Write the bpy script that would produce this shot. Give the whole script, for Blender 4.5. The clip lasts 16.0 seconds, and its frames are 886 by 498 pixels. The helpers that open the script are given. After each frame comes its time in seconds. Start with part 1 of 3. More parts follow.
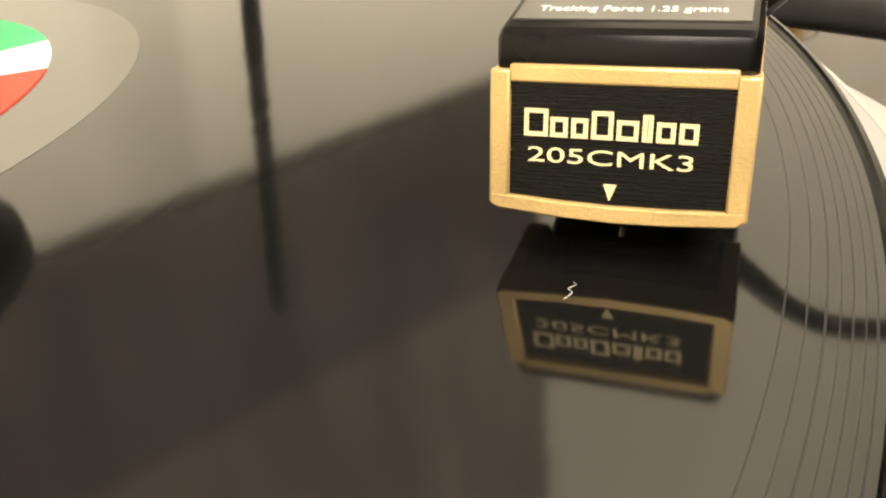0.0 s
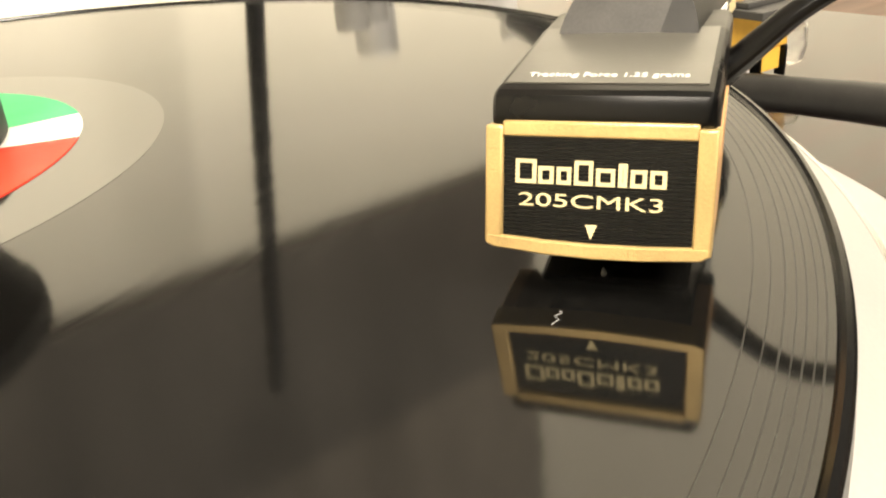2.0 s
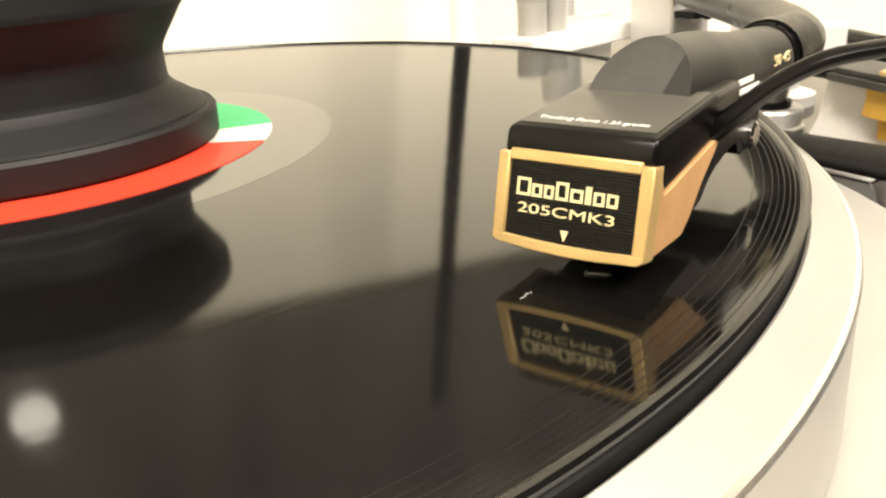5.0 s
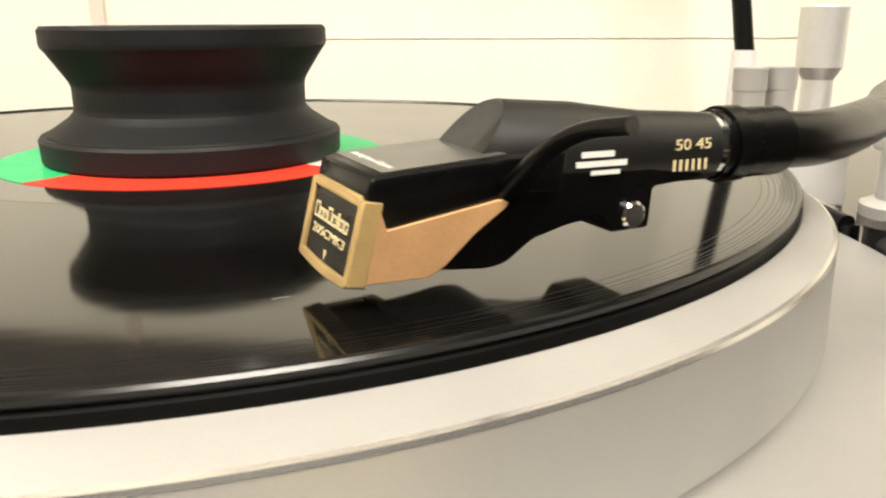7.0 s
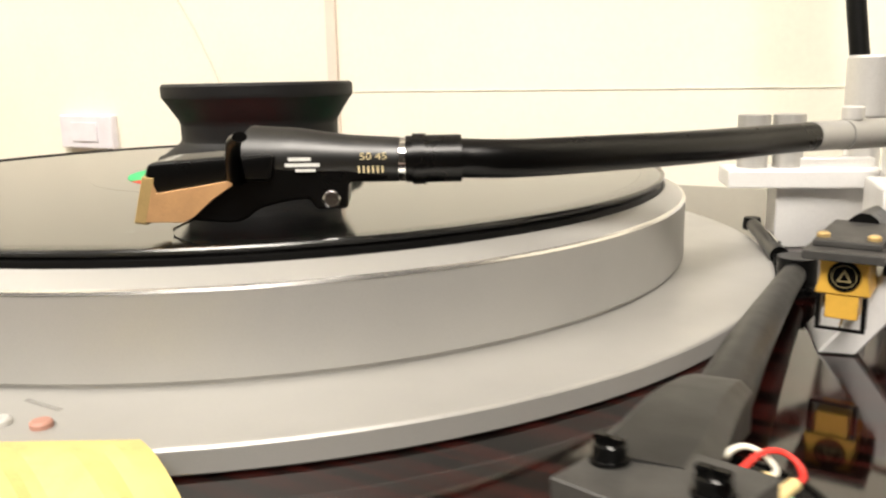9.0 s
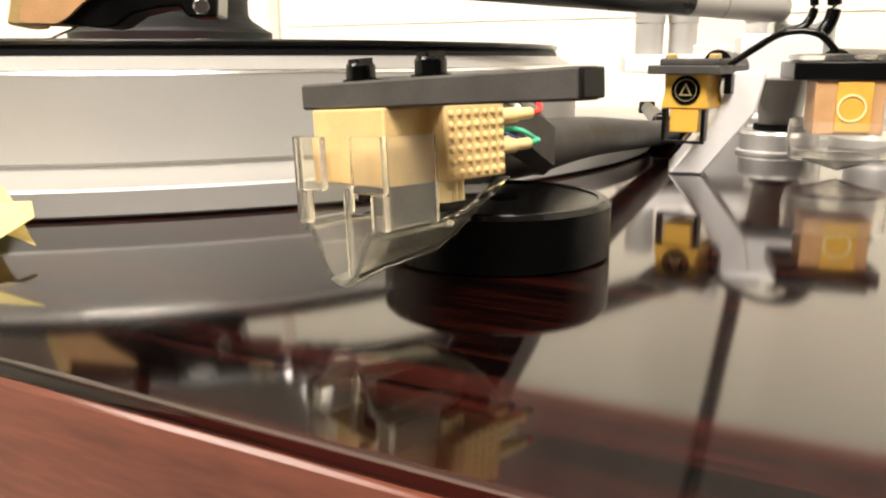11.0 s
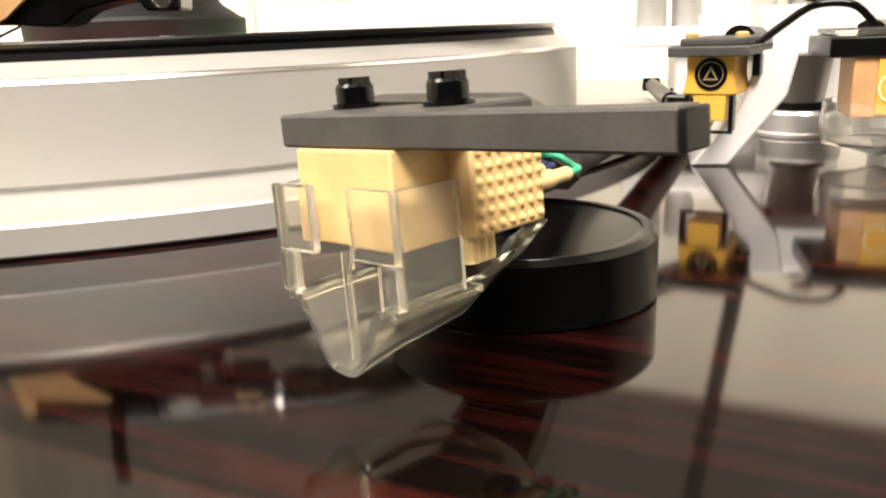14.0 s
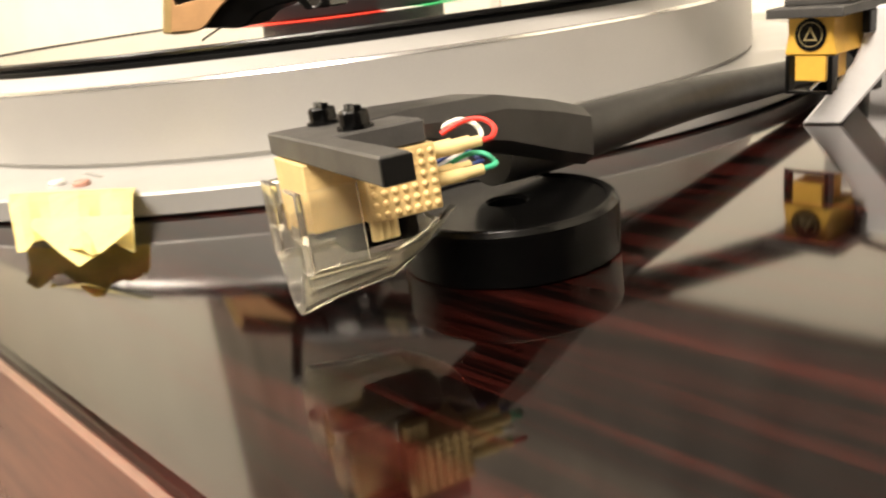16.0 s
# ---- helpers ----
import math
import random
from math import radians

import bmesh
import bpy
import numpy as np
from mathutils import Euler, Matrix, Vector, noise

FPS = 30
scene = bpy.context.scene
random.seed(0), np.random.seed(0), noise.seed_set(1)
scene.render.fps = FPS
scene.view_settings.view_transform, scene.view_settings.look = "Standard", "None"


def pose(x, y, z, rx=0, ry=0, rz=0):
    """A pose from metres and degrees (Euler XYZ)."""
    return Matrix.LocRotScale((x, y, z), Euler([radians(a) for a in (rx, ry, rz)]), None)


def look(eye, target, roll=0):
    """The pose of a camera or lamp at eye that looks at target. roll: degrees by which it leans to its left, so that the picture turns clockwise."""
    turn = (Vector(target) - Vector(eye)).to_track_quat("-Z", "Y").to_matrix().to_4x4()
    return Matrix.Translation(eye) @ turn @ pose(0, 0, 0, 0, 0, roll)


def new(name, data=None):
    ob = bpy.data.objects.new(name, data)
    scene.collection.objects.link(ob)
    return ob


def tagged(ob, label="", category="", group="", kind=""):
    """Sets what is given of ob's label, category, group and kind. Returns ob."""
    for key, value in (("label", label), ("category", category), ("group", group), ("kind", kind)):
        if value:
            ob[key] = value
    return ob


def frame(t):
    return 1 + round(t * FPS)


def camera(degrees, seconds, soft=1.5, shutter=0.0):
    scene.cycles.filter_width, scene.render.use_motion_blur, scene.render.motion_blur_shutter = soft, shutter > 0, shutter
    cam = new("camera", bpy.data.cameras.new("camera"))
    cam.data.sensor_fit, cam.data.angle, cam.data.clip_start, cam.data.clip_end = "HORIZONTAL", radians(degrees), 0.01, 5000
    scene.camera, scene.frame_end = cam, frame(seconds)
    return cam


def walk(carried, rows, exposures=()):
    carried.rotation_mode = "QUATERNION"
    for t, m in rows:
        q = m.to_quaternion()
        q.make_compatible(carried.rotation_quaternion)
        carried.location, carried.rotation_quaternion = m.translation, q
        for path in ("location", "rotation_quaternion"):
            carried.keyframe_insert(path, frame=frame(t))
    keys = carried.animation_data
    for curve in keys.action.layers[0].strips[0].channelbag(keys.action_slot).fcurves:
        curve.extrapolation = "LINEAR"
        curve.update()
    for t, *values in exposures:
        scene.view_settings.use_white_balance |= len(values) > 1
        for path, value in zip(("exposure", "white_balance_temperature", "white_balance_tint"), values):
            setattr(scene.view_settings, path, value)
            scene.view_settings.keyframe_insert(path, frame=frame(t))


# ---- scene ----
cam = camera(57.42, 16.0, soft=2.2, shutter=0.4)
ROWS = [
    (0.0, pose(-0.00638, -0.15048, 0.06946, 57.39, 5.48, -49.36)),
    (0.5, pose(-0.01149, -0.15342, 0.06694, 61.97, 4.71, -49.07)),
    (1.0, pose(-0.01282, -0.15340, 0.06781, 62.60, 4.71, -50.50)),
    (1.5, pose(-0.01309, -0.15499, 0.06891, 63.01, 4.89, -49.88)),
    (2.0, pose(-0.01336, -0.15619, 0.06960, 63.61, 5.02, -49.26)),
    (2.5, pose(-0.01509, -0.15715, 0.06996, 64.59, 5.54, -49.30)),
    (3.0, pose(-0.01745, -0.15910, 0.07039, 64.85, 5.58, -48.03)),
    (3.5, pose(-0.01982, -0.16105, 0.07083, 65.48, 5.63, -47.35)),
    (4.0, pose(-0.02431, -0.16669, 0.07323, 65.62, 5.31, -45.00)),
    (4.5, pose(-0.02466, -0.17873, 0.07371, 66.97, 5.00, -40.78)),
    (5.0, pose(-0.01540, -0.18865, 0.07319, 67.91, 3.82, -32.80)),
    (7.5, pose(0.06801, -0.23535, 0.06751, 74.70, 0.15, 0.67)),
    (8.0, pose(0.09319, -0.25146, 0.06981, 75.21, 0.56, 6.19)),
    (8.5, pose(0.12549, -0.26910, 0.06591, 78.13, 0.97, 11.77)),
    (9.0, pose(0.16090, -0.27896, 0.06792, 77.94, 1.12, 17.34)),
    (9.5, pose(0.18644, -0.29206, 0.05916, 77.26, 1.03, 19.68)),
    (10.0, pose(0.19861, -0.30506, 0.04254, 77.15, 0.43, 18.87)),
    (12.5, pose(0.17267, -0.26472, 0.02532, 76.24, 1.29, 11.25)),
    (13.0, pose(0.17390, -0.26637, 0.02714, 75.75, 1.62, 11.59)),
    (13.5, pose(0.17620, -0.26807, 0.02844, 75.60, 1.99, 12.33)),
    (14.0, pose(0.18039, -0.27040, 0.03347, 74.73, 2.12, 13.76)),
    (14.5, pose(0.19375, -0.27042, 0.03243, 76.26, 3.77, 17.56)),
    (15.0, pose(0.21035, -0.27064, 0.03511, 75.84, 4.97, 23.19)),
    (15.5, pose(0.21545, -0.27147, 0.03276, 75.52, 6.44, 27.00)),
    (16.0, pose(0.22780, -0.27667, 0.04330, 71.31, 6.82, 33.13)),
]
walk(cam, ROWS, [(0.0, 0.4, 7300, 11), (0.6, 0.45, 7300, 11), (1.5, 0.6, 7300, 10), (4.0, 0.5, 7250, 10), (5.2, 0.35, 7100, 10), (7.3, -0.05, 6800, 10), (9.0, -0.05, 6700, 11),
            (10.2, 0.12, 6850, 13), (12.3, 0.58, 6900, 14), (14.0, 0.55, 6900, 14), (16.0, 0.4, 7200, 14)])

MM = 0.001
Z0 = 34.6          # height of the record's top over the plinth, mm

# ---------------------------------------------------------------- light
world = bpy.data.worlds.new("room_air")
world.use_nodes = True
world.node_tree.nodes["Background"].inputs[0].default_value = (0.9, 0.85, 0.75, 1)
world.node_tree.nodes["Background"].inputs[1].default_value = 0.02
scene.world = world


def lamp(name, kind, place, watts, size, target, colour=(1.0, 0.95, 0.87), size_y=None):
    d = bpy.data.lights.new(name, kind)
    d.energy, d.color = watts, colour
    if kind == "AREA":
        d.size = size
        if size_y:
            d.shape, d.size_y = "RECTANGLE", size_y
    else:
        d.shadow_soft_size = size
    ob = new(name, d)
    ob.matrix_world = look(place, target)
    return ob


lamp("small_lamp_light", "POINT", (-0.014, 0.150, 0.174), 0.012, 0.009, (0, 0, 0))
# Unseen area light added overhead as the main room light.
lamp("ceiling_lamp_light", "AREA", (0.45, -1.35, 1.98), 145.0, 1.0, (0.1, 0.1, 0.0), size_y=1.2)
# Second unseen area light, added to brighten the left wall and its reflections.
lamp("ceiling_lamp_light", "AREA", (-1.15, -0.75, 1.98), 75.0, 0.9, (-0.4, 0.1, 0.0), size_y=1.1)

# ---------------------------------------------------------------- materials


def material(name, colour, rough=0.5, metal=0.0, vary=0.12, scale=40.0, bump=0.05, stretch=(1, 1, 1), coat=0.0,
             coat_rough=0.05, colour2=None, ior=1.45, fine=900.0, spec=0.5, span=(0.35, 0.75)):
    """A surface with two scales of variation in colour and roughness, and a fine relief."""
    m = bpy.data.materials.new(name)
    m.use_nodes = True
    n, l = m.node_tree.nodes, m.node_tree.links
    b = n["Principled BSDF"]
    co = n.new("ShaderNodeTexCoord")
    mp = n.new("ShaderNodeMapping")
    mp.inputs["Scale"].default_value = stretch
    l.new(co.outputs["Object"], mp.inputs["Vector"])
    n1 = n.new("ShaderNodeTexNoise")
    n1.inputs["Scale"].default_value, n1.inputs["Detail"].default_value = scale, 5
    n2 = n.new("ShaderNodeTexNoise")
    n2.inputs["Scale"].default_value, n2.inputs["Detail"].default_value = fine, 3
    l.new(mp.outputs[0], n1.inputs["Vector"])
    l.new(mp.outputs[0], n2.inputs["Vector"])
    mix = n.new("ShaderNodeMix")
    mix.data_type = "RGBA"
    c2 = colour2 or tuple(c * (1 - 3 * vary) for c in colour)
    mix.inputs["A"].default_value = (*[min(1, c * (1 + vary)) for c in colour], 1)
    mix.inputs["B"].default_value = (*[max(0, c) for c in c2], 1)
    rmp = n.new("ShaderNodeMapRange")
    rmp.inputs["From Min"].default_value, rmp.inputs["From Max"].default_value = span
    add = n.new("ShaderNodeMath")
    add.operation = "MULTIPLY_ADD"
    add.inputs[1].default_value = 0.3
    l.new(n2.outputs[0], add.inputs[0])
    sc = n.new("ShaderNodeMath")
    sc.operation = "MULTIPLY"
    sc.inputs[1].default_value = 0.8
    l.new(n1.outputs[0], sc.inputs[0])
    l.new(sc.outputs[0], add.inputs[2])
    l.new(add.outputs[0], rmp.inputs["Value"])
    l.new(rmp.outputs[0], mix.inputs["Factor"])
    l.new(mix.outputs["Result"], b.inputs["Base Color"])
    rr = n.new("ShaderNodeMapRange")
    rr.inputs["To Min"].default_value, rr.inputs["To Max"].default_value = rough * 0.85, min(1, rough * 1.2)
    l.new(n1.outputs[0], rr.inputs["Value"])
    l.new(rr.outputs[0], b.inputs["Roughness"])
    b.inputs["Metallic"].default_value = metal
    b.inputs["IOR"].default_value = ior
    b.inputs["Specular IOR Level"].default_value = spec
    if coat:
        b.inputs["Coat Weight"].default_value, b.inputs["Coat Roughness"].default_value = coat, coat_rough
    if bump:
        bp = n.new("ShaderNodeBump")
        bp.inputs["Strength"].default_value, bp.inputs["Distance"].default_value = bump, 0.0002
        l.new(n2.outputs[0], bp.inputs["Height"])
        l.new(bp.outputs[0], b.inputs["Normal"])
    return m


def clear(name, colour=(0.99, 0.97, 0.87), rough=0.02, ior=1.27):
    m = bpy.data.materials.new(name)
    m.use_nodes = True
    b = m.node_tree.nodes["Principled BSDF"]
    b.inputs["Base Color"].default_value = (*colour, 1)
    b.inputs["Roughness"].default_value, b.inputs["Transmission Weight"].default_value = rough, 0.95
    b.inputs["IOR"].default_value = ior
    return m


def vinyl_material():
    """Black vinyl: fine concentric grooves as relief, glossy."""
    m = material("vinyl", (0.0045, 0.0044, 0.0041), 0.16, vary=0.2, scale=25, bump=0.0, ior=1.55)
    n, l = m.node_tree.nodes, m.node_tree.links
    b = n["Principled BSDF"]
    co = n.new("ShaderNodeTexCoord")
    sep = n.new("ShaderNodeSeparateXYZ")
    l.new(co.outputs["Object"], sep.inputs[0])
    cmb = n.new("ShaderNodeCombineXYZ")
    l.new(sep.outputs[0], cmb.inputs[0])
    l.new(sep.outputs[1], cmb.inputs[1])
    ln = n.new("ShaderNodeVectorMath")
    ln.operation = "LENGTH"
    l.new(cmb.outputs[0], ln.inputs[0])
    fr = n.new("ShaderNodeMath")
    fr.operation = "MULTIPLY"
    fr.inputs[1].default_value = 2 * math.pi / 0.0009
    l.new(ln.outputs["Value"], fr.inputs[0])
    sn = n.new("ShaderNodeMath")
    sn.operation = "SINE"
    l.new(fr.outputs[0], sn.inputs[0])
    r1 = n.new("ShaderNodeTexNoise")
    r1.noise_dimensions = "1D"
    r1.inputs["Scale"].default_value, r1.inputs["Detail"].default_value = 420.0, 4
    l.new(ln.outputs["Value"], r1.inputs["W"])
    ad = n.new("ShaderNodeMath")
    ad.operation = "MULTIPLY_ADD"
    ad.inputs[1].default_value = 0.0
    l.new(sn.outputs[0], ad.inputs[0])
    l.new(r1.outputs[0], ad.inputs[2])
    bp = n.new("ShaderNodeBump")
    bp.inputs["Strength"].default_value, bp.inputs["Distance"].default_value = 0.05, 0.00008
    l.new(ad.outputs[0], bp.inputs["Height"])
    l.new(bp.outputs[0], b.inputs["Normal"])
    rr = n.new("ShaderNodeMapRange")
    rr.inputs["To Min"].default_value, rr.inputs["To Max"].default_value = 0.06, 0.095
    l.new(r1.outputs[0], rr.inputs["Value"])
    l.new(rr.outputs[0], b.inputs["Roughness"])
    return m


def rosewood(name, dark, red, gloss, coat):
    """Veneer with long streaks along x under a lacquer."""
    m = material(name, red, 0.4, vary=0.2, scale=11.0, bump=0.0, stretch=(0.8, 23, 23), colour2=dark, coat=coat, coat_rough=gloss, fine=90.0, spec=0.0, span=(0.42, 0.60))
    m.node_tree.nodes["Principled BSDF"].inputs["Coat IOR"].default_value = 1.68
    return m


M_WOOD = rosewood("rosewood_veneer", (0.0014, 0.0006, 0.0005), (0.020, 0.0032, 0.0024), 0.07, 1.0)
M_WOOD_SIDE = material("plain_veneer", (0.14, 0.042, 0.025), 0.32, vary=0.15, scale=9, stretch=(2, 14, 14), colour2=(0.06, 0.015, 0.010), fine=90, span=(0.42, 0.66), coat=1.0, coat_rough=0.12)
M_WOOD_SIDE.node_tree.nodes["Principled BSDF"].inputs["Coat IOR"].default_value = 1.7
M_ALU = material("satin_aluminium", (0.42, 0.412, 0.392), 0.42, 0.4, vary=0.03, scale=30, bump=0.06, fine=2200)
M_ALU_EDGE = material("polished_edge", (0.88, 0.87, 0.84), 0.2, 0.9, vary=0.03, bump=0.0)
M_CHROME = material("chrome", (0.82, 0.81, 0.80), 0.12, 1.0, vary=0.03, bump=0.0)
M_SILVER = material("silver_paint", (0.70, 0.69, 0.67), 0.35, 0.5, vary=0.04)
M_PALE = material("pale_silver_paint", (0.82, 0.81, 0.80), 0.35, 0.2, vary=0.03)
M_VINYL = vinyl_material()
M_DEAD = material("smooth_vinyl", (0.003, 0.003, 0.003), 0.07, vary=0.2, bump=0.0, ior=2.7)
M_RIM = material("rim_vinyl", (0.004, 0.004, 0.004), 0.22, vary=0.2, bump=0.0, ior=1.55)
M_RUBBER = material("black_rubber", (0.003, 0.003, 0.003), 0.45, vary=0.2, scale=80, bump=0.15, spec=0.25)
M_CLAMP = material("black_anodised", (0.006, 0.0062, 0.0068), 0.55, 0.0, vary=0.2, scale=60, bump=0.08, spec=0.4)
M_RED = material("red_band", (0.80, 0.05, 0.025), 0.45, vary=0.06)
M_REDDISH = material("dull_red_button", (0.42, 0.22, 0.17), 0.4, vary=0.06)
M_GREEN = material("green_band", (0.02, 0.50, 0.17), 0.45, vary=0.06)
M_WHITE = material("white_band", (0.80, 0.78, 0.70), 0.45, vary=0.04)
M_BLACK = material("satin_black_metal", (0.002, 0.002, 0.002), 0.28, 0.0, vary=0.25, scale=90, bump=0.05, spec=0.32)
M_GREYBLACK = material("matt_charcoal", (0.055, 0.053, 0.05), 0.48, 0.0, vary=0.15, scale=150, bump=0.12, fine=3000)
M_SHAFT = material("satin_black_enamel", (0.006, 0.006, 0.0056), 0.4, 0.0, vary=0.2, scale=90, bump=0.05, spec=0.5, ior=1.65)
# Grey base colour holds the wall's sheen on the black shell top.
M_SHEEN = material("black_enamel_painted_sheen", (0.075, 0.072, 0.062), 0.3, 0.0, vary=0.08, scale=120, bump=0.06, ior=1.8, fine=2500)
M_CHAR = material("dark_charcoal", (0.020, 0.0195, 0.0185), 0.42, 0.0, vary=0.15, scale=150, bump=0.1, fine=3000)
M_GLOSSBLACK = material("gloss_black_plastic", (0.002, 0.002, 0.002), 0.16, vary=0.2, bump=0.0, spec=0.3)
M_PUCK = material("satin_black_plastic", (0.002, 0.002, 0.002), 0.2, vary=0.2, scale=90, bump=0.06, spec=0.22)
M_GOLD = material("satin_gold", (0.68, 0.48, 0.21), 0.36, 0.5, vary=0.10, scale=100, bump=0.25, fine=4000)
M_COPPER = material("copper_gold", (0.66, 0.38, 0.18), 0.42, 0.3, vary=0.08, scale=120, bump=0.25, fine=3500)
M_AMBER = material("amber_gold", (0.74, 0.43, 0.07), 0.4, 0.15, vary=0.08, scale=140, bump=0.1, fine=3500)
M_MUSTARD = material("mustard_gold", (0.74, 0.53, 0.24), 0.45, 0.15, vary=0.08, scale=140, bump=0.08, fine=3500)
M_INK = material("gilt_lettering", (0.85, 0.72, 0.42), 0.4, 0.2, vary=0.03, bump=0.0)
M_DULLGILT = material("dull_gilt", (0.30, 0.24, 0.12), 0.45, 0.2, vary=0.05, bump=0.0)
M_PRINT = material("white_print", (0.75, 0.75, 0.72), 0.5, vary=0.03, bump=0.0)
M_GLASS = clear("clear_acrylic")
M_BOWL = clear("colourless_acrylic", (0.985, 0.98, 0.96), 0.03, 1.3)
M_TAPE = material("yellow_paper_tape", (0.85, 0.72, 0.29), 0.6, vary=0.06, scale=160, bump=0.3)
M_TAPE.node_tree.nodes["Principled BSDF"].inputs["Transmission Weight"].default_value = 0.35
M_WALL = material("cream_wall_paint", (0.84, 0.80, 0.68), 0.75, vary=0.03, scale=6, bump=0.2, fine=250)
M_TRIM = material("pinkish_trim", (0.74, 0.63, 0.54), 0.6, vary=0.05, scale=12)
M_SEAM = material("wall_seam", (0.83, 0.785, 0.665), 0.7, vary=0.1, scale=60)
M_LILAC = material("lavender_plastic", (0.74, 0.71, 0.75), 0.4, vary=0.05)
# Tones of the two unseen cards mirrored in the vinyl and lacquer.
M_DIM = material("dim_reflection_card", (0.25, 0.215, 0.175), 0.6, vary=0.15, scale=5, stretch=(4, 4, 1))
M_MID = material("dark_reflection_card", (0.11, 0.095, 0.078), 0.6, vary=0.15, scale=5, stretch=(4, 4, 1))
# Near-black tone for unseen walls, so glossy blacks mirror little light.
M_DARKWALL = material("darkened_unseen_wall", (0.030, 0.026, 0.022), 0.6, vary=0.15, scale=5, stretch=(4, 4, 1))
M_LINE = material("band_gap_vinyl", (0.010, 0.010, 0.0095), 0.3, vary=0.2, bump=0.0)
M_DESK = material("desk_top", (0.10, 0.06, 0.04), 0.5, vary=0.12, scale=8, stretch=(1, 9, 9))
M_FLOOR = material("floor_boards", (0.08, 0.05, 0.035), 0.5, vary=0.15, scale=4, stretch=(1, 10, 1))
M_CEIL = material("ceiling_paint", (0.35, 0.33, 0.30), 0.8, vary=0.03, scale=5)
M_TIP = material("sleeve_clear", (0.80, 0.62, 0.30), 0.3, 0.2, vary=0.05)
M_WIRE = {k: material("wire_" + k, c, 0.4, vary=0.04, bump=0.0) for k, c in
          dict(red=(0.75, 0.04, 0.03), white=(0.78, 0.76, 0.66), green=(0.03, 0.40, 0.22), blue=(0.02, 0.04, 0.16)).items()}

# ---------------------------------------------------------------- mesh helpers (millimetres)


def box(x0, x1, y0, y1, z0, z1, bev=0.0, segs=2, m=None):
    bm = bmesh.new()
    bmesh.ops.create_cube(bm, size=1)
    for v in bm.verts:
        v.co = Vector(((x0 + x1) / 2 + v.co.x * (x1 - x0), (y0 + y1) / 2 + v.co.y * (y1 - y0), (z0 + z1) / 2 + v.co.z * (z1 - z0)))
    if bev:
        bmesh.ops.bevel(bm, geom=list(bm.edges), offset=bev, segments=segs, affect="EDGES", profile=0.5)
    if m is not None:
        bm.transform(m)
    return bm


def lathe(profile, segs=64, centre=(0, 0, 0), m=None, closed=True, arc=(0.0, 360.0)):
    """Turns (radius, height) pairs about z."""
    bm = bmesh.new()
    held = []                                     # long straight runs get a loop near each end, so that they stay flat
    n = len(profile)
    for i in range(n):
        a, b = Vector(profile[i]), Vector(profile[(i + 1) % n])
        held.append(tuple(a))
        if (b - a).length > 3.0 and (closed or i < n - 1):
            d = (b - a).normalized() * 0.35
            held += [tuple(a + d), tuple(b - d)]
    profile = held
    full = arc[1] - arc[0] >= 359.9
    steps = segs if full else segs + 1
    rings = []
    for i in range(steps):
        a = radians(arc[0] + (arc[1] - arc[0]) * i / segs)
        rings.append([bm.verts.new((r * math.cos(a), r * math.sin(a), z)) for r, z in profile])
    for i in range(segs):
        a, b = rings[i], rings[(i + 1) % steps]
        for j in range(len(profile) - 1):
            bm.faces.new((a[j], b[j], b[j + 1], a[j + 1]))
        if closed and len(profile) > 2:
            bm.faces.new((a[-1], b[-1], b[0], a[0]))
    bmesh.ops.remove_doubles(bm, verts=list(bm.verts), dist=1e-4)
    bmesh.ops.recalc_face_normals(bm, faces=list(bm.faces))
    bm.transform(Matrix.Translation(centre))
    if m is not None:
        bm.transform(m)
    return bm


def smooth_path(points, n=8):
    p = [Vector(q) for q in points]
    out = []
    for i in range(len(p) - 1):
        a, b, c, d = p[max(i - 1, 0)], p[i], p[i + 1], p[min(i + 2, len(p) - 1)]
        for k in range(n):
            t = k / n
            out.append(0.5 * ((2 * b) + (c - a) * t + (2 * a - 5 * b + 4 * c - d) * t * t + (3 * b - a - 3 * c + d) * t ** 3))
    out.append(p[-1])
    return out


def tube(points, r, segs=16, n=8, flat=1.0):
    """A rod along a smooth path; r is a radius or one radius for each given point."""
    segs = max(segs, 20) if segs > 0 else -segs
    path = smooth_path(points, n) if n > 1 else [Vector(q) for q in points]
    rad = [r] * len(path) if not isinstance(r, (list, tuple)) else [
        r[min(int(i / n), len(r) - 1)] + (r[min(int(i / n) + 1, len(r) - 1)] - r[min(int(i / n), len(r) - 1)]) * (i / n - int(i / n)) for i in range(len(path))]
    bm = bmesh.new()
    rings = []
    for i, q in enumerate(path):
        d = (path[min(i + 1, len(path) - 1)] - path[max(i - 1, 0)]).normalized()
        side = d.cross(Vector((0, 0, 1)))
        side = side.normalized() if side.length > 1e-3 else Vector((1, 0, 0))
        upv = side.cross(d).normalized()
        rings.append([bm.verts.new(q + (side * math.cos(2 * math.pi * k / segs) + upv * flat * math.sin(2 * math.pi * k / segs)) * rad[i]) for k in range(segs)])
    for a, b in zip(rings, rings[1:]):
        for k in range(segs):
            bm.faces.new((a[k], a[(k + 1) % segs], b[(k + 1) % segs], b[k]))
    bm.faces.new(rings[0])
    bm.faces.new(rings[-1])
    bmesh.ops.recalc_face_normals(bm, faces=list(bm.faces))
    return bm


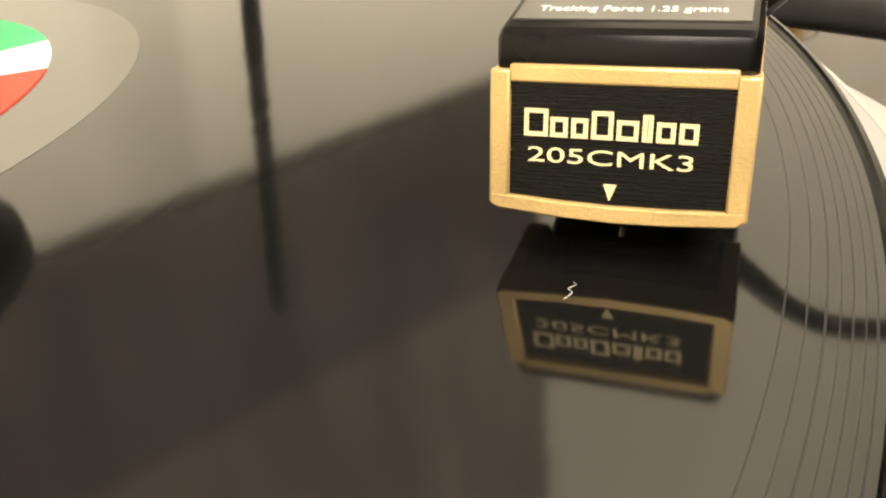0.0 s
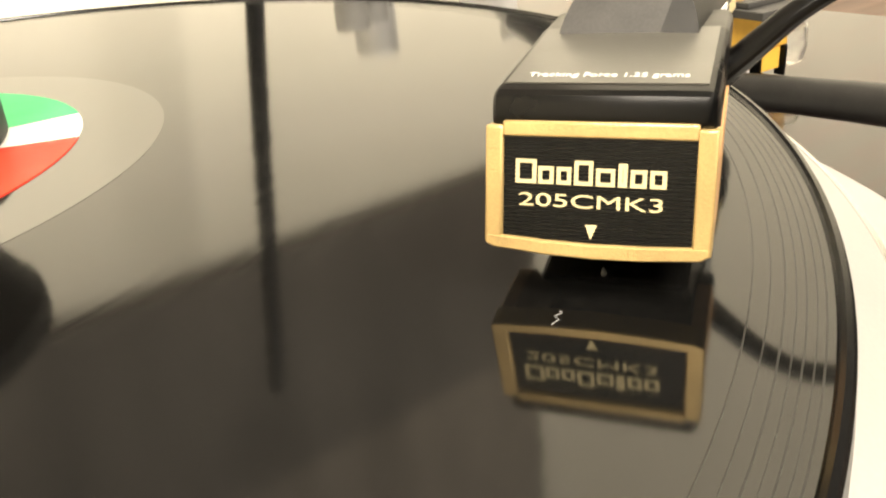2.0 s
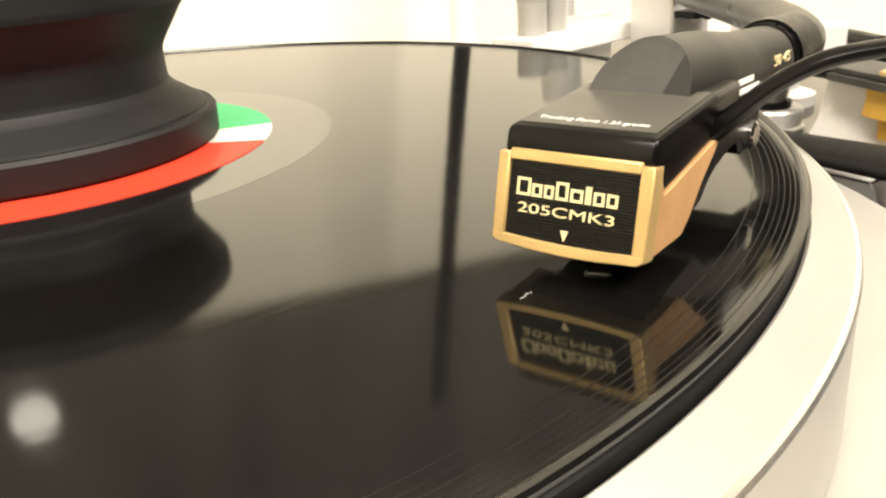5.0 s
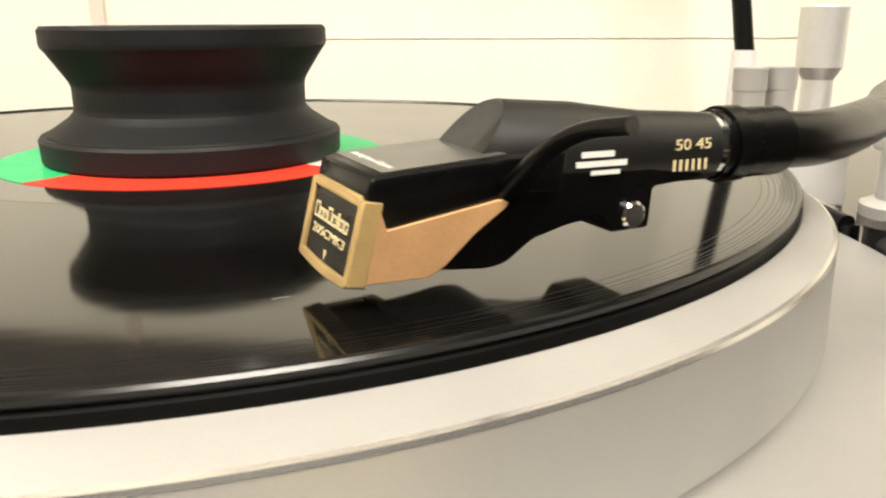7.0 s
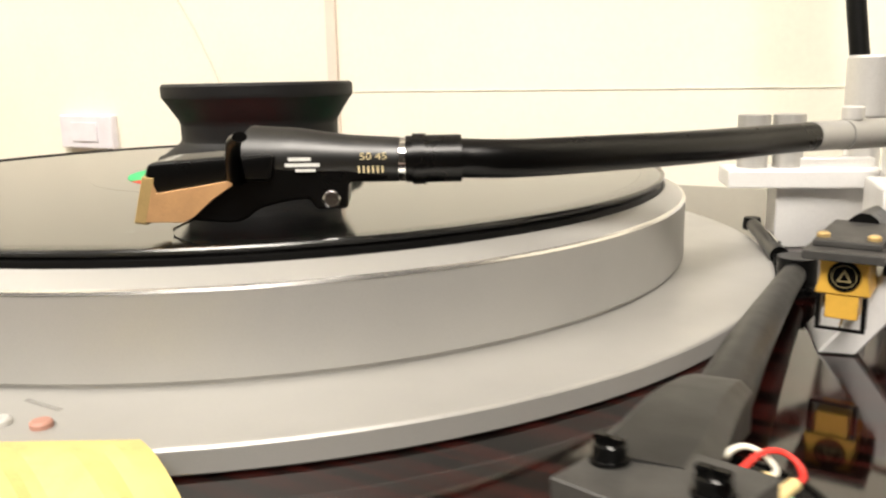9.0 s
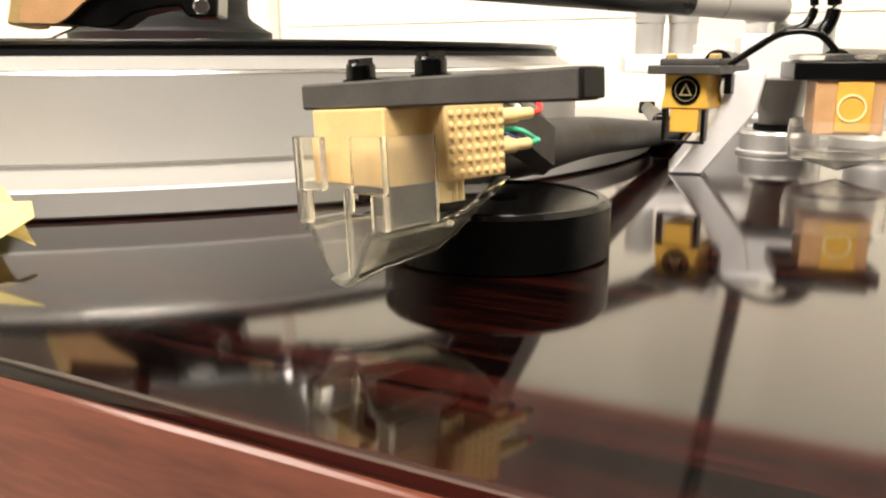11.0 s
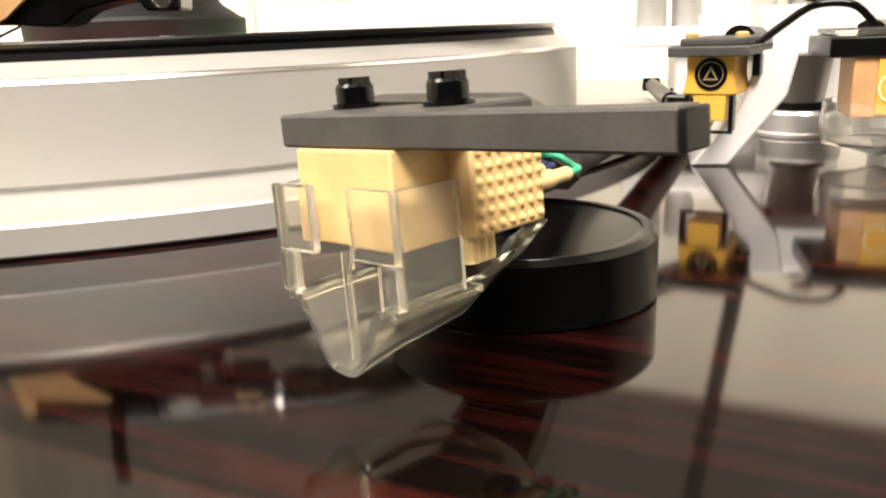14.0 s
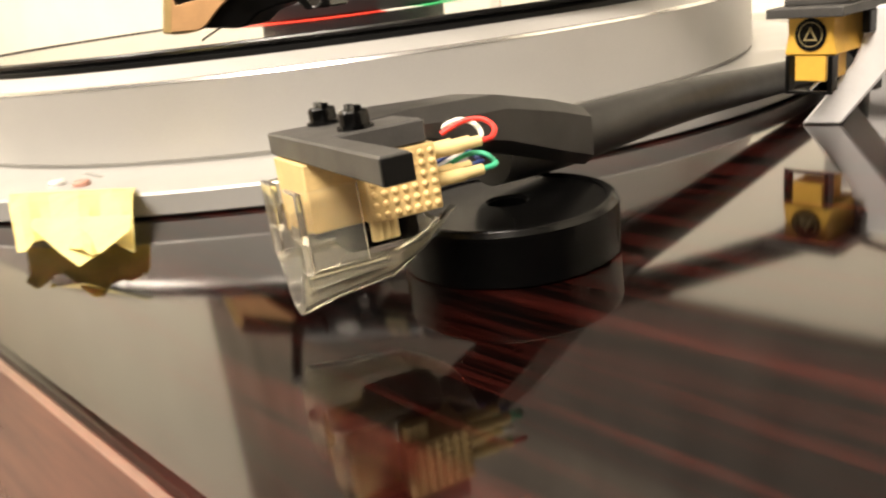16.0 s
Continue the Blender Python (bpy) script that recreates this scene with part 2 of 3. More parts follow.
def prism(outline, lo, hi, m=None, bev=0.0, axis="y"):
    """Extrudes an outline: axis y takes (x, z) pairs, axis z takes (x, y) pairs."""
    bm = bmesh.new()
    put = (lambda a, b, h: (a, h, b)) if axis == "y" else (lambda a, b, h: (a, b, h))
    lower = [bm.verts.new(put(a, b, lo)) for a, b in outline]
    upper = [bm.verts.new(put(a, b, hi)) for a, b in outline]
    k = len(outline)
    bm.faces.new(lower)
    bm.faces.new(upper)
    for i in range(k):
        bm.faces.new((lower[i], lower[(i + 1) % k], upper[(i + 1) % k], upper[i]))
    bmesh.ops.recalc_face_normals(bm, faces=list(bm.faces))
    if bev:
        bmesh.ops.bevel(bm, geom=list(bm.edges), offset=bev, segments=1, affect="EDGES", profile=0.5)
    if m is not None:
        bm.transform(m)
    return bm


def joined(*parts_):
    out = bmesh.new()
    for b in parts_:
        me = bpy.data.meshes.new("t")
        b.to_mesh(me)
        b.free()
        out.from_mesh(me)
        bpy.data.meshes.remove(me)
    return out


def mesh_of(name, bm, mat, smooth=20):
    bm.transform(Matrix.Diagonal((MM, MM, MM, 1)))
    me = bpy.data.meshes.new(name)
    bm.to_mesh(me)
    bm.free()
    me.materials.append(mat)
    if smooth:
        me.shade_smooth()
        me.set_sharp_from_angle(angle=radians(smooth))
    return me


def part(name, bm, mat, parent, label="", smooth=20):
    ob = new(name, mesh_of(name, bm, mat, smooth))
    ob.parent = parent
    if label:
        ob["label"] = label
    return ob


def thing(name, place, label, category, group="", turn=0.0, kind=""):
    ob = new(name)
    ob.empty_display_size = 0.01
    ob.matrix_world = pose(place[0] * MM, place[1] * MM, place[2] * MM, 0, 0, turn)
    return tagged(ob, label, category, group, kind)


def lettering(text, size, mat, parent, m, name="lettering", depth=0.06, wide=1.0, serif=False, label=""):
    """Writing as flat raised meshes, in the plane of m (mm)."""
    cu = bpy.data.curves.new("t", "FONT")
    cu.body, cu.size, cu.align_x, cu.align_y, cu.extrude = text, size, "CENTER", "CENTER", depth
    if serif:
        cu.offset = size * 0.018
    tmp = bpy.data.objects.new("t", cu)
    me = bpy.data.meshes.new_from_object(tmp)
    bpy.data.objects.remove(tmp)
    bm = bmesh.new()
    bm.from_mesh(me)
    bpy.data.meshes.remove(me)
    bm.transform(Matrix.Diagonal((wide, 1, 1, 1)))
    bm.transform(m)
    return part(name, bm, mat, parent, label, 0)


def bars(rows_, mat, parent, m, name="print", depth=0.05):
    """Unreadable print as plain bars: (x0, x1, y0, y1) each, in the plane of m."""
    for a, b, c, d in rows_:
        part(name, box(a, b, c, d, 0, depth, m=m), mat, parent, smooth=0)


def structure(name, bm, mat, label="", category="", smooth=0):
    return tagged(new(name, mesh_of(name, bm, mat, smooth)), label, category, "", "structure")


# ---------------------------------------------------------------- the room (mm, plinth top at z = 0)
TURN = -12.5                                      # the plinth and the wall stand at this angle
RT = Matrix.Rotation(radians(TURN), 4, "Z")
DESK = -62.0
structure("floor", box(-2400, 2600, -2700, 1000, -790, -770), M_FLOOR, "brown wooden floor of the room", "floor")
structure("ceiling", box(-2400, 2600, -2700, 1000, 2100, 2120), M_CEIL, "plain ceiling of the room", "ceiling")
structure("wall_north", box(-2600, 2600, 314, 420, -770, 2100, m=RT), M_WALL, "cream painted wall close behind the record player", "wall")
# South and east walls are unseen; their darkness stands for an unlit room.
structure("wall_south", box(-2400, 2600, -2700, -2600, -770, 2100), M_DARKWALL, "unseen wall closing the room, darkened to keep reflections low", "wall")
structure("wall_west", box(-2400, -2300, -2600, 900, -770, 2100), M_WALL, "cream painted side wall of the room", "wall")
structure("wall_east", box(2400, 2500, -2600, 900, -770, 2100), M_DARKWALL, "unseen wall closing the room, darkened to keep reflections low", "wall")
# Two unseen cards added above the view to darken vinyl and wood reflections.
structure("trim_upper", box(-880, 430, 308, 313.9, 228, 405, m=RT), M_MID, "unseen dark card on the wall, added to darken reflections", "trim")
structure("trim_top", box(-880, 430, 309, 313.9, 406, 1500, m=RT), M_DIM, "unseen dim card on the upper wall, added to shape reflections", "trim")
structure("trim", box(-208, -198, 311.5, 313.9, DESK, 290, m=RT), M_TRIM, "narrow pinkish strip running up the cream wall", "trim")
structure("trim_line", box(-190, 260, 313.4, 313.9, 56.6, 57.2, m=RT), M_SEAM, "faint seam line along the cream wall", "trim")

desk = thing("desk", (0, 0, DESK), "brown wooden desk carrying the record player", "desk", turn=TURN)
part("top", box(-700, 800, -560, 312, -28, 0, 2), M_DESK, desk)
for sx in (-660, 720):
    for sy in (-520, 265):
        part("leg", box(sx, sx + 40, sy, sy + 40, -708, -28, 2), M_DESK, desk)

# ---------------------------------------------------------------- record player
player = thing("turntable", (0, 0, DESK), "turntable with glossy rosewood plinth and satin silver platter", "turntable", turn=TURN)
part("plinth", box(-260, 330, -196.7, 262, 3, -DESK, 1.2), M_WOOD, player, "glossy dark rosewood plinth")
part("front_panel", box(-259, 329, -198.0, -196.75, 3, -DESK - 1.4), M_WOOD_SIDE, player, "brown veneered front edge")
for sx in (-230, 300):
    for sy in (-165, 220):
        part("foot", lathe([(0, 0), (18, 0), (18, 3), (0, 3)], 24, (sx, sy, 0)), M_RUBBER, player)
BASE = -DESK
base = part("base_ring", lathe([(140, 0.4), (185.6, 0.4), (186.2, 0.9), (186.3, 5.4), (185.9, 5.9), (185.2, 6.1), (140, 6.1)], 220, (0, 0, BASE)), M_ALU, player, "satin silver round base")
platter = part("platter", lathe([(148, 6.9), (157.3, 6.9), (157.8, 7.5), (157.6, 26.1), (157.3, 26.7), (156.7, 27.0), (150.9, 30.2), (150.5, 29.9), (150.5, 28.4), (30, 28.4), (30, 6.9)], 220, (0, 0, BASE)), M_ALU, player, "satin silver platter")
part("platter_rim", lathe([(157.45, 26.35), (157.75, 26.3), (157.45, 26.95), (156.75, 27.2), (156.6, 26.95)], 220, (0, 0, BASE)), M_ALU_EDGE, platter, "bright turned edge")
part("platter_gap", lathe([(140, 6.05), (156.9, 6.05), (156.9, 7.0), (140, 7.0)], 180, (0, 0, BASE)), M_ALU, base, "narrow step under the platter")
part("rubber_mat", lathe([(5, 28.45), (149.8, 28.45), (150.3, 29.2), (150.1, 31.5), (149.4, 32.0), (5, 32.0)], 200, (0, 0, BASE)), M_RUBBER, player, "black rubber mat")
RTI = RT.inverted()
for x, y, mat, lab in ((47.5, -168.5, M_REDDISH, "small reddish push button"), (38.9, -169.6, M_SILVER, "small grey push button")):
    c = RTI @ Vector((x, y, 0))
    part("button", lathe([(0, 0), (2.1, 0), (2.1, 0.9), (1.7, 1.3), (0, 1.3)], 20, (c.x, c.y, BASE + 6.1)), mat, base, lab)
TXT = Matrix.Translation(Vector((*(RTI @ Vector((40, -160.2, 0)))[:2], BASE + 6.2)))
bars([(-5.5, -3.6, -.6, .6), (-3.2, -1.2, -.6, .6), (-.8, .6, -.6, .6), (1.0, 3.0, -.6, .6), (3.4, 5.6, -.6, .6)], M_ALU_EDGE, base, TXT)

record = thing("record", (0, 0, 32.05), "black vinyl record with a red, white and green label", "record")
disc = part("disc", lathe([(3.6, 0), (149.2, 0), (149.3, 0.7), (149.2, 1.4), (3.6, 1.4)], 260), M_VINYL, record, "grooved black vinyl")
part("rim", lathe([(149.2, 0.02), (149.7, 0.02), (150.4, 0.7), (150.6, 1.4), (150.3, 1.85), (149.8, 2.0), (149.4, 1.8), (149.15, 1.39)], 260), M_RIM, disc, "thicker glossy rounded rim")
for r, w in ((148.5, .08), (147.8, .05), (147.0, .07), (146.2, .05), (145.3, .08), (144.1, .05), (142.6, .06)):
    part("groove_line", lathe([(r - w, 1.39), (r + w, 1.39), (r + w, 1.42), (r - w, 1.42)], 200), M_LINE, disc)
part("run_out", lathe([(49, 1.39), (62.6, 1.39), (62.6, 1.43), (49, 1.43)], 160), M_DEAD, disc, "smooth shiny run-out ring")
for a0, a1, mat, lab in ((-128, -36, M_RED, "red"), (-36, -18, M_WHITE, "white"), (-18, 70, M_GREEN, "green"), (70, 132, M_RED, "red"), (132, 150, M_WHITE, "white"), (150, 232, M_GREEN, "green")):
    part("label", lathe([(3.7, 1.42), (49.5, 1.42), (49.5, 1.6), (3.7, 1.6)], max(4, int((a1 - a0) / 3)), arc=(a0, a1)), mat, record, lab + " part of the paper label", smooth=0)

clamp = thing("record_clamp", (0, 0, Z0 + 0.05), "black spool-shaped record weight standing on the label", "record weight")
part("skirt", lathe([(8, -1.0), (37.4, -1.0), (38.2, -0.2), (38.4, 4.9), (37.8, 5.7), (8, 5.7)], 120), M_CLAMP, clamp, "black foot flange")
part("body", lathe([(4, 5.6), (36.6, 5.6), (36.4, 6.2), (31.0, 9.8), (29.6, 11.4), (29.4, 12.4), (29.4, 17.5), (29.9, 19.0), (34.4, 26.0), (35.4, 27.2), (35.6, 28.2), (35.6, 31.4), (34.8, 32.3), (12, 32.3), (11, 31.5), (4, 31.5)], 120), M_CLAMP, clamp, "black turned spool")

# ---------------------------------------------------------------- playing arm
UA = 21.0
cart = thing("phono_cartridge", (40.2, -123.35, Z0), "black and gold phono cartridge playing at the outer grooves", "cartridge", "phono cartridges", turn=UA)
# local: x back along the shell, y to the far side (left of the front), z up
LEAN = Matrix.Translation((0, 0, 2)) @ Matrix.Rotation(radians(12), 4, "Y") @ Matrix.Translation((0, 0, -2))
part("frame", joined(
    box(-0.2, 2.4, -11.5, -9.6, 2.0, 14.4, 0.25, m=LEAN), box(-0.2, 2.4, 9.6, 11.5, 2.0, 14.4, 0.25, m=LEAN),
    box(-0.2, 2.4, -9.7, 9.7, 13.3, 14.9, 0.25, m=LEAN),
    prism([(-11.4, 2.2), (-10.6, 1.6), (-5, 1.15), (0, 1.0), (5, 1.15), (10.6, 1.6), (11.4, 2.0), (11.2, 3.0), (5, 2.6), (0, 2.5), (-5, 2.6), (-11.2, 3.0)], -0.25, 2.4,
          m=LEAN @ Matrix.Rotation(radians(90), 4, "Z") @ Matrix.Diagonal((1, -1, 1, 1)), bev=0.15)), M_GOLD, cart, "satin gold front frame")
face = part("face_plate", box(0.35, 1.8, -9.65, 9.65, 2.4, 13.4, m=LEAN), M_GLOSSBLACK, cart, "black face plate")
part("face_ribs", joined(*[box(0.22, 0.4, -9.6, 9.6, 2.9 + i * 0.42, 3.1 + i * 0.42, m=LEAN) for i in range(25)]), M_BLACK, face, "fine horizontal ribs")
WR = LEAN @ Matrix(((0, 0, -1, 0.16), (-1, 0, 0, 0), (0, 1, 0, 0), (0, 0, 0, 1)))
lettering("205CMK3", 1.95, M_INK, face, WR @ Matrix.Translation((-0.55, 6.75, 0)), wide=1.85)
for gx, gw, gh in ((-8.3, 2.2, 1.0), (-5.9, 1.6, .72), (-4.0, 1.5, .72), (-2.2, 1.9, 1.0), (0.0, 1.9, .72), (2.2, .9, .95), (3.4, 1.6, .72), (5.3, 1.6, .72)):
    gt, sw = 8.5 + 2.5 * gh, 0.42
    part("badge_mark", joined(*[box(a, b, c, d, 0, 0.06, m=WR) for a, b, c, d in ((gx, gx + sw, 8.5, gt), (gx + gw - sw, gx + gw, 8.5, gt), (gx + sw, gx + gw - sw, 8.5, 8.5 + 0.4), (gx + sw, gx + gw - sw, gt - 0.4, gt))]), M_INK, face, smooth=0)
part("arrow_mark", prism([(-0.62, 4.5), (0.62, 4.5), (0, 2.95)], 0, 0.08, m=WR @ Matrix.Translation((-0.3, 0, 0)), axis="z"), M_INK, face, smooth=0)
for s in (-1, 1):
    part("side_plate", prism([(0.2, 2.0), (10.5, 1.6), (13.0, 3.2), (17.0, 7.4), (21.5, 11.0), (22.4, 12.6), (5.2, 9.6), (4.2, 13.8), (2.6, 14.0)], s * 10.6 - 0.85, s * 10.6 + 0.85, bev=0.15), M_COPPER, cart, "copper-gold side plate")
cap_body = prism([(2.7, 14.2), (5.2, 9.4), (22.6, 12.4), (30, 12.0), (31, 19.0), (22, 18.8), (3.6, 17.5)], -11.2, 11.2)
bmesh.ops.bevel(cap_body, geom=list(cap_body.edges), offset=1.1, segments=3, affect="EDGES", profile=0.5, clamp_overlap=True)
cap = part("cap", cap_body, M_BLACK, cart, "black shell cap")
# Thin plate carrying the painted grey sheen over the black cap.
part("cap_top", prism([(5.2, 17.57), (22, 18.75), (22, 18.95), (5.2, 17.77)], -10.1, 10.1), M_SHEEN, cap, "top of the shell with its sheen painted in grey", smooth=0)
TOPM = Matrix.Translation((7.2, 0, 17.93)) @ Matrix.Rotation(radians(-4.4), 4, "Y") @ Matrix.Rotation(radians(-90), 4, "Z")
lettering("Tracking Force 1.25 grams", 1.45, M_PRINT, cap, TOPM, depth=0.04, wide=1.05)
FIT = Matrix.Translation((0, 0, 1.5 * MM)) @ Matrix.Diagonal((1, 0.84, 0.83, 1))
for o in cart.children_recursive:
    o.data.transform(FIT)
under = part("lower_body", prism([(9.5, 3.2), (20, 2.0), (23, 2.4), (27, 5.2), (33, 6.6), (38, 7.0), (39.5, 4.6), (46.5, 4.6), (47, 10.5), (56, 11), (56, 15), (20, 15), (18, 9.4)], -7.4, 7.4, bev=0.5), M_BLACK, cart, "black shell underside")
part("screw", joined(lathe([(0, 0), (2.0, 0), (2.0, .7), (1.6, 1.0), (0, 1.0)], 20, m=Matrix.Translation((43.0, -7.3, 6.9)) @ Matrix.Rotation(radians(90), 4, "X"))), M_CHROME, under, "bright clamping screw")
SH0, SH1 = Vector((20.2, 0.2, 16.3)), Vector((58.6, -3.8, 15.0))


def slanted(bm):
    """Leans the front end of the shell neck back, fading out along it."""
    for v in bm.verts:
        fade = max(0.0, min(1.0, 1 - (v.co.x - SH0.x - 1) / 24))
        v.co.x += 0.85 * (v.co.z - 17.0) * fade
    return bm


shaft = part("shaft", slanted(tube([SH0, SH0.lerp(SH1, .35), SH0.lerp(SH1, .7), SH1], [6.9, 6.6, 5.4, 5.0], 36, 6)), M_SHAFT, cart, "round black shell neck")
part("contact_end", slanted(lathe([(0, 0), (6.8, 0), (6.8, .3), (0, .3)], 36, m=Matrix.Translation(SH0) @ Matrix.Rotation(radians(-90), 4, "Y"))), M_GREYBLACK, shaft)
SD = Matrix(((1, 0, 0, 0), (0, 0, -1, 0), (0, 1, 0, 0), (0, 0, 0, 1)))
lettering("50 45", 2.2, M_INK, shaft, Matrix.Translation((52.6, -8.45, 16.2)) @ Matrix.Rotation(radians(-5.6), 4, "Z") @ SD, wide=1.25, depth=0.1)
bars([(50.6 + i * 1.05, 51.0 + i * 1.05, 12.6, 14.2) for i in range(6)], M_INK, shaft, Matrix.Translation((-1.2, -3.4, 0)) @ Matrix.Rotation(radians(-5.6), 4, "Z") @ SD, "scale_marks", 0.12)
bars([(36, 41, 15.6, 16.4), (35.2, 43, 14.3, 15.1), (37.5, 42, 13.2, 13.8)], M_PRINT, shaft, Matrix.Translation((-2, -4.35, 0)) @ Matrix.Rotation(radians(-5.6), 4, "Z") @ SD, "print", 0.14)
part("finger_lift", tube([(22.3, -8.0, 11.8), (22.6, -11.0, 14.4), (23.4, -15.5, 18.4), (24.8, -20.5, 21.2), (27.0, -26.3, 22.4)], [2.3, 1.9, 1.6, 1.6, 1.5], 14, 5, flat=0.7), M_BLACK, cart, "black finger lift")
part("cantilever", tube([(12, 0, 2.6), (5.5, 0, -0.2)], 0.28, 8, 1), M_CHROME, cart)
part("stylus", lathe([(0, 0), (0.28, 0.7), (0, 0.7)], 8, (5.6, 0, -0.95)), M_CHROME, cart)

arm = thing("tonearm", (234, 34, 0), "black curved tonearm reaching over the record to a silver joint", "tonearm", "tonearms of the turntable")
OFF = Vector((-234, -34, Z0))


def A(x, y, z):
    return Vector((x, y, z)) + OFF


RING = (95.9, -105.6, 15.0)
D1 = Vector((0.95, 0.30, 0)).normalized()
part("ring", tube([A(*RING), A(*RING) + D1 * 1.7], 5.0, 28, 1), M_CHROME, arm, "bright locking ring")
c0 = A(*RING) + D1 * 1.6
part("collar", joined(tube([c0, c0 + D1 * 1.6], 5.3, 28, 1), tube([c0 + D1 * 1.5, c0 + D1 * 4.6], 5.8, 28, 1), tube([c0 + D1 * 4.5, c0 + D1 * 12.6], 5.4, 28, 1)), M_BLACK, arm, "black knurled collar")
part("tube", tube([c0 + D1 * 12, A(121, -95, 14.4), A(140, -76, 14.0), A(160, -51, 13.4), A(180, -22, 13.0), A(194.5, -3, 12.8)], 4.5, 24, 8), M_BLACK, arm, "black curved arm tube")
J0, J1 = A(194.2, -3.5, 12.8), A(226.6, 29.4, 12.0)
part("joint", joined(tube([J0, J0.lerp(J1, .32)], 4.6, 28, 1), tube([J0.lerp(J1, .33), J1], 4.85, 28, 1)), M_ALU, arm, "silver arm joint")
part("joint_screw", lathe([(0, 0), (2.4, 0), (3.4, 1), (3.4, 4.4), (3.0, 4.9), (0, 4.9)], 24, A(208, 11.0, 16.6)), M_SILVER, arm, "silver thumb screw")
part("pivot_block", box(-9, 12, -4, 18, Z0 - 12, Z0 + 8, 1.5), M_SILVER, arm, "silver pivot housing")
part("pivot_column", lathe([(0, 0), (16, 0), (16, 4), (11, 6), (11, Z0 - 11), (0, Z0 - 11)], 36, (2, 8, 0)), M_SILVER, arm, "silver pivot column")
for rad, dx, thick in ((7.6, -4.0, 1.5), (11.5, -1.0, 2.4)):
    part("arm_hook", tube([(dx + rad * 0.9 * math.cos(radians(t)), -13 + 0.25 * rad * math.cos(radians(t)), Z0 + 12.0 + rad * 1.05 * math.sin(radians(t))) for t in range(-110, 101, 30)], [thick * 0.5, thick, thick, thick, thick, thick, thick, thick * 0.3], 12, 4), M_GLOSSBLACK, arm, "black C-shaped arm hook")
part("hook_bracket", box(-8, 2, -14.2, -3.4, Z0 - 1.0, Z0 + 1.6, 0.4), M_BLACK, arm)
part("weight_column", lathe([(0, 44), (6, 44), (8.9, 49), (9.1, 72), (8.4, 73), (0, 73)], 40, (-7, 62, 0)), M_SILVER, arm, "bright metal column")
part("weight_stem", lathe([(0, 0), (12, 0), (12, 4), (6, 6), (6, 46), (0, 46)], 32, (-7, 62, 0)), M_SILVER, arm)

lifter = thing("arm_lift_post", (188, 58, 0), "silver arm lift with two posts on a flat plate", "arm lift", turn=8)
part("plate", box(-17, 40, -9, 14, 23.8, 30.8, 0.8), M_PALE, lifter, "flat silver plate")
part("support", box(2, 34, -4, 12, 0, 24.0, 0.8), M_PALE, lifter)
for px in (-6.5, 7.0):
    part("post", lathe([(0, 30.6), (5.6, 30.6), (5.6, 43), (6.0, 43.5), (6.0, 51), (0, 51)], 28, (px, 2 + 2 * (px > 0), 0)), M_ALU, lifter, "round silver post")
part("bracket", box(10, 38, 0, 6, 30.6, 34.5, 0.5), M_SILVER, lifter)

stand = thing("rod_stand", (242, 196, 0), "tall black rod in a bright metal foot on the plinth", "stand")
part("foot", lathe([(0, 0), (16, 0), (16, 4), (8, 7), (6.4, 52), (0, 52)], 40), M_PALE, stand, "bright metal foot")
part("rod", tube([(0, 0, 51), (-9, 4, 120), (-30, 10, 285)], 4.9, 20, 4), M_RUBBER, stand, "black rod")

# ---------------------------------------------------------------- parked arm with the gold cartridge
UN = 60.0
NE = Vector((147.3, -200.6, 0))
park = thing("tonearm", (176, -86, 0), "charcoal black straight tonearm parked low beside the platter", "tonearm", "tonearms of the turntable")
MN = Matrix.Translation(NE - Vector((176, -86, 0))) @ Matrix.Rotation(radians(UN), 4, "Z") @ Matrix.Diagonal((1.04, 1.04, 1.0, 1))
PT = Z0 - 8.4
ROLL = Matrix.Translation((0, 0, PT)) @ Matrix.Rotation(radians(-3.5), 4, "X") @ Matrix.Translation((0, 0, -PT))   # the shell leans over sideways
MR = MN @ ROLL
# local of the shell: x back, y to the far left (negative: towards the finger lift)
shell = part("headshell", prism([(0, 0), (14.5, 0), (14.5, -17.4), (3.2, -17.4), (3.2, -38.8), (0, -38.8)], PT - 2.95, PT, m=MR, bev=0.25, axis="z"), M_GREYBLACK, park, "flat charcoal headshell with a straight finger bar")
part("bar_end", box(-0.1, 3.1, -39.3, -38.75, PT - 2.8, PT - 0.1, 0.2, m=MR), M_RUBBER, shell, "black end face")
def loft(rings, cut=0.35):
    """Chamfered sections (x, y, half width, top, bottom), joined along a line that swings a little sideways."""
    bm = bmesh.new()
    loops = []
    for x, y, w, top, bot in rings:
        c = min(cut * w, 0.35 * (top - bot))
        pts = [(-w, bot + c), (-w, top - c), (-w + c, top), (w - c, top), (w, top - c), (w, bot + c), (w - c, bot), (-w + c, bot)]
        loops.append([bm.verts.new((x - 0.35 * q, y + 0.94 * q, Z0 + z)) for q, z in pts])
    for a, b in zip(loops, loops[1:]):
        for k in range(8):
            bm.faces.new((a[k], a[(k + 1) % 8], b[(k + 1) % 8], b[k]))
    bm.faces.new(loops[0])
    bm.faces.new(loops[-1])
    bmesh.ops.recalc_face_normals(bm, faces=list(bm.faces))
    bm.transform(MN)
    return bm


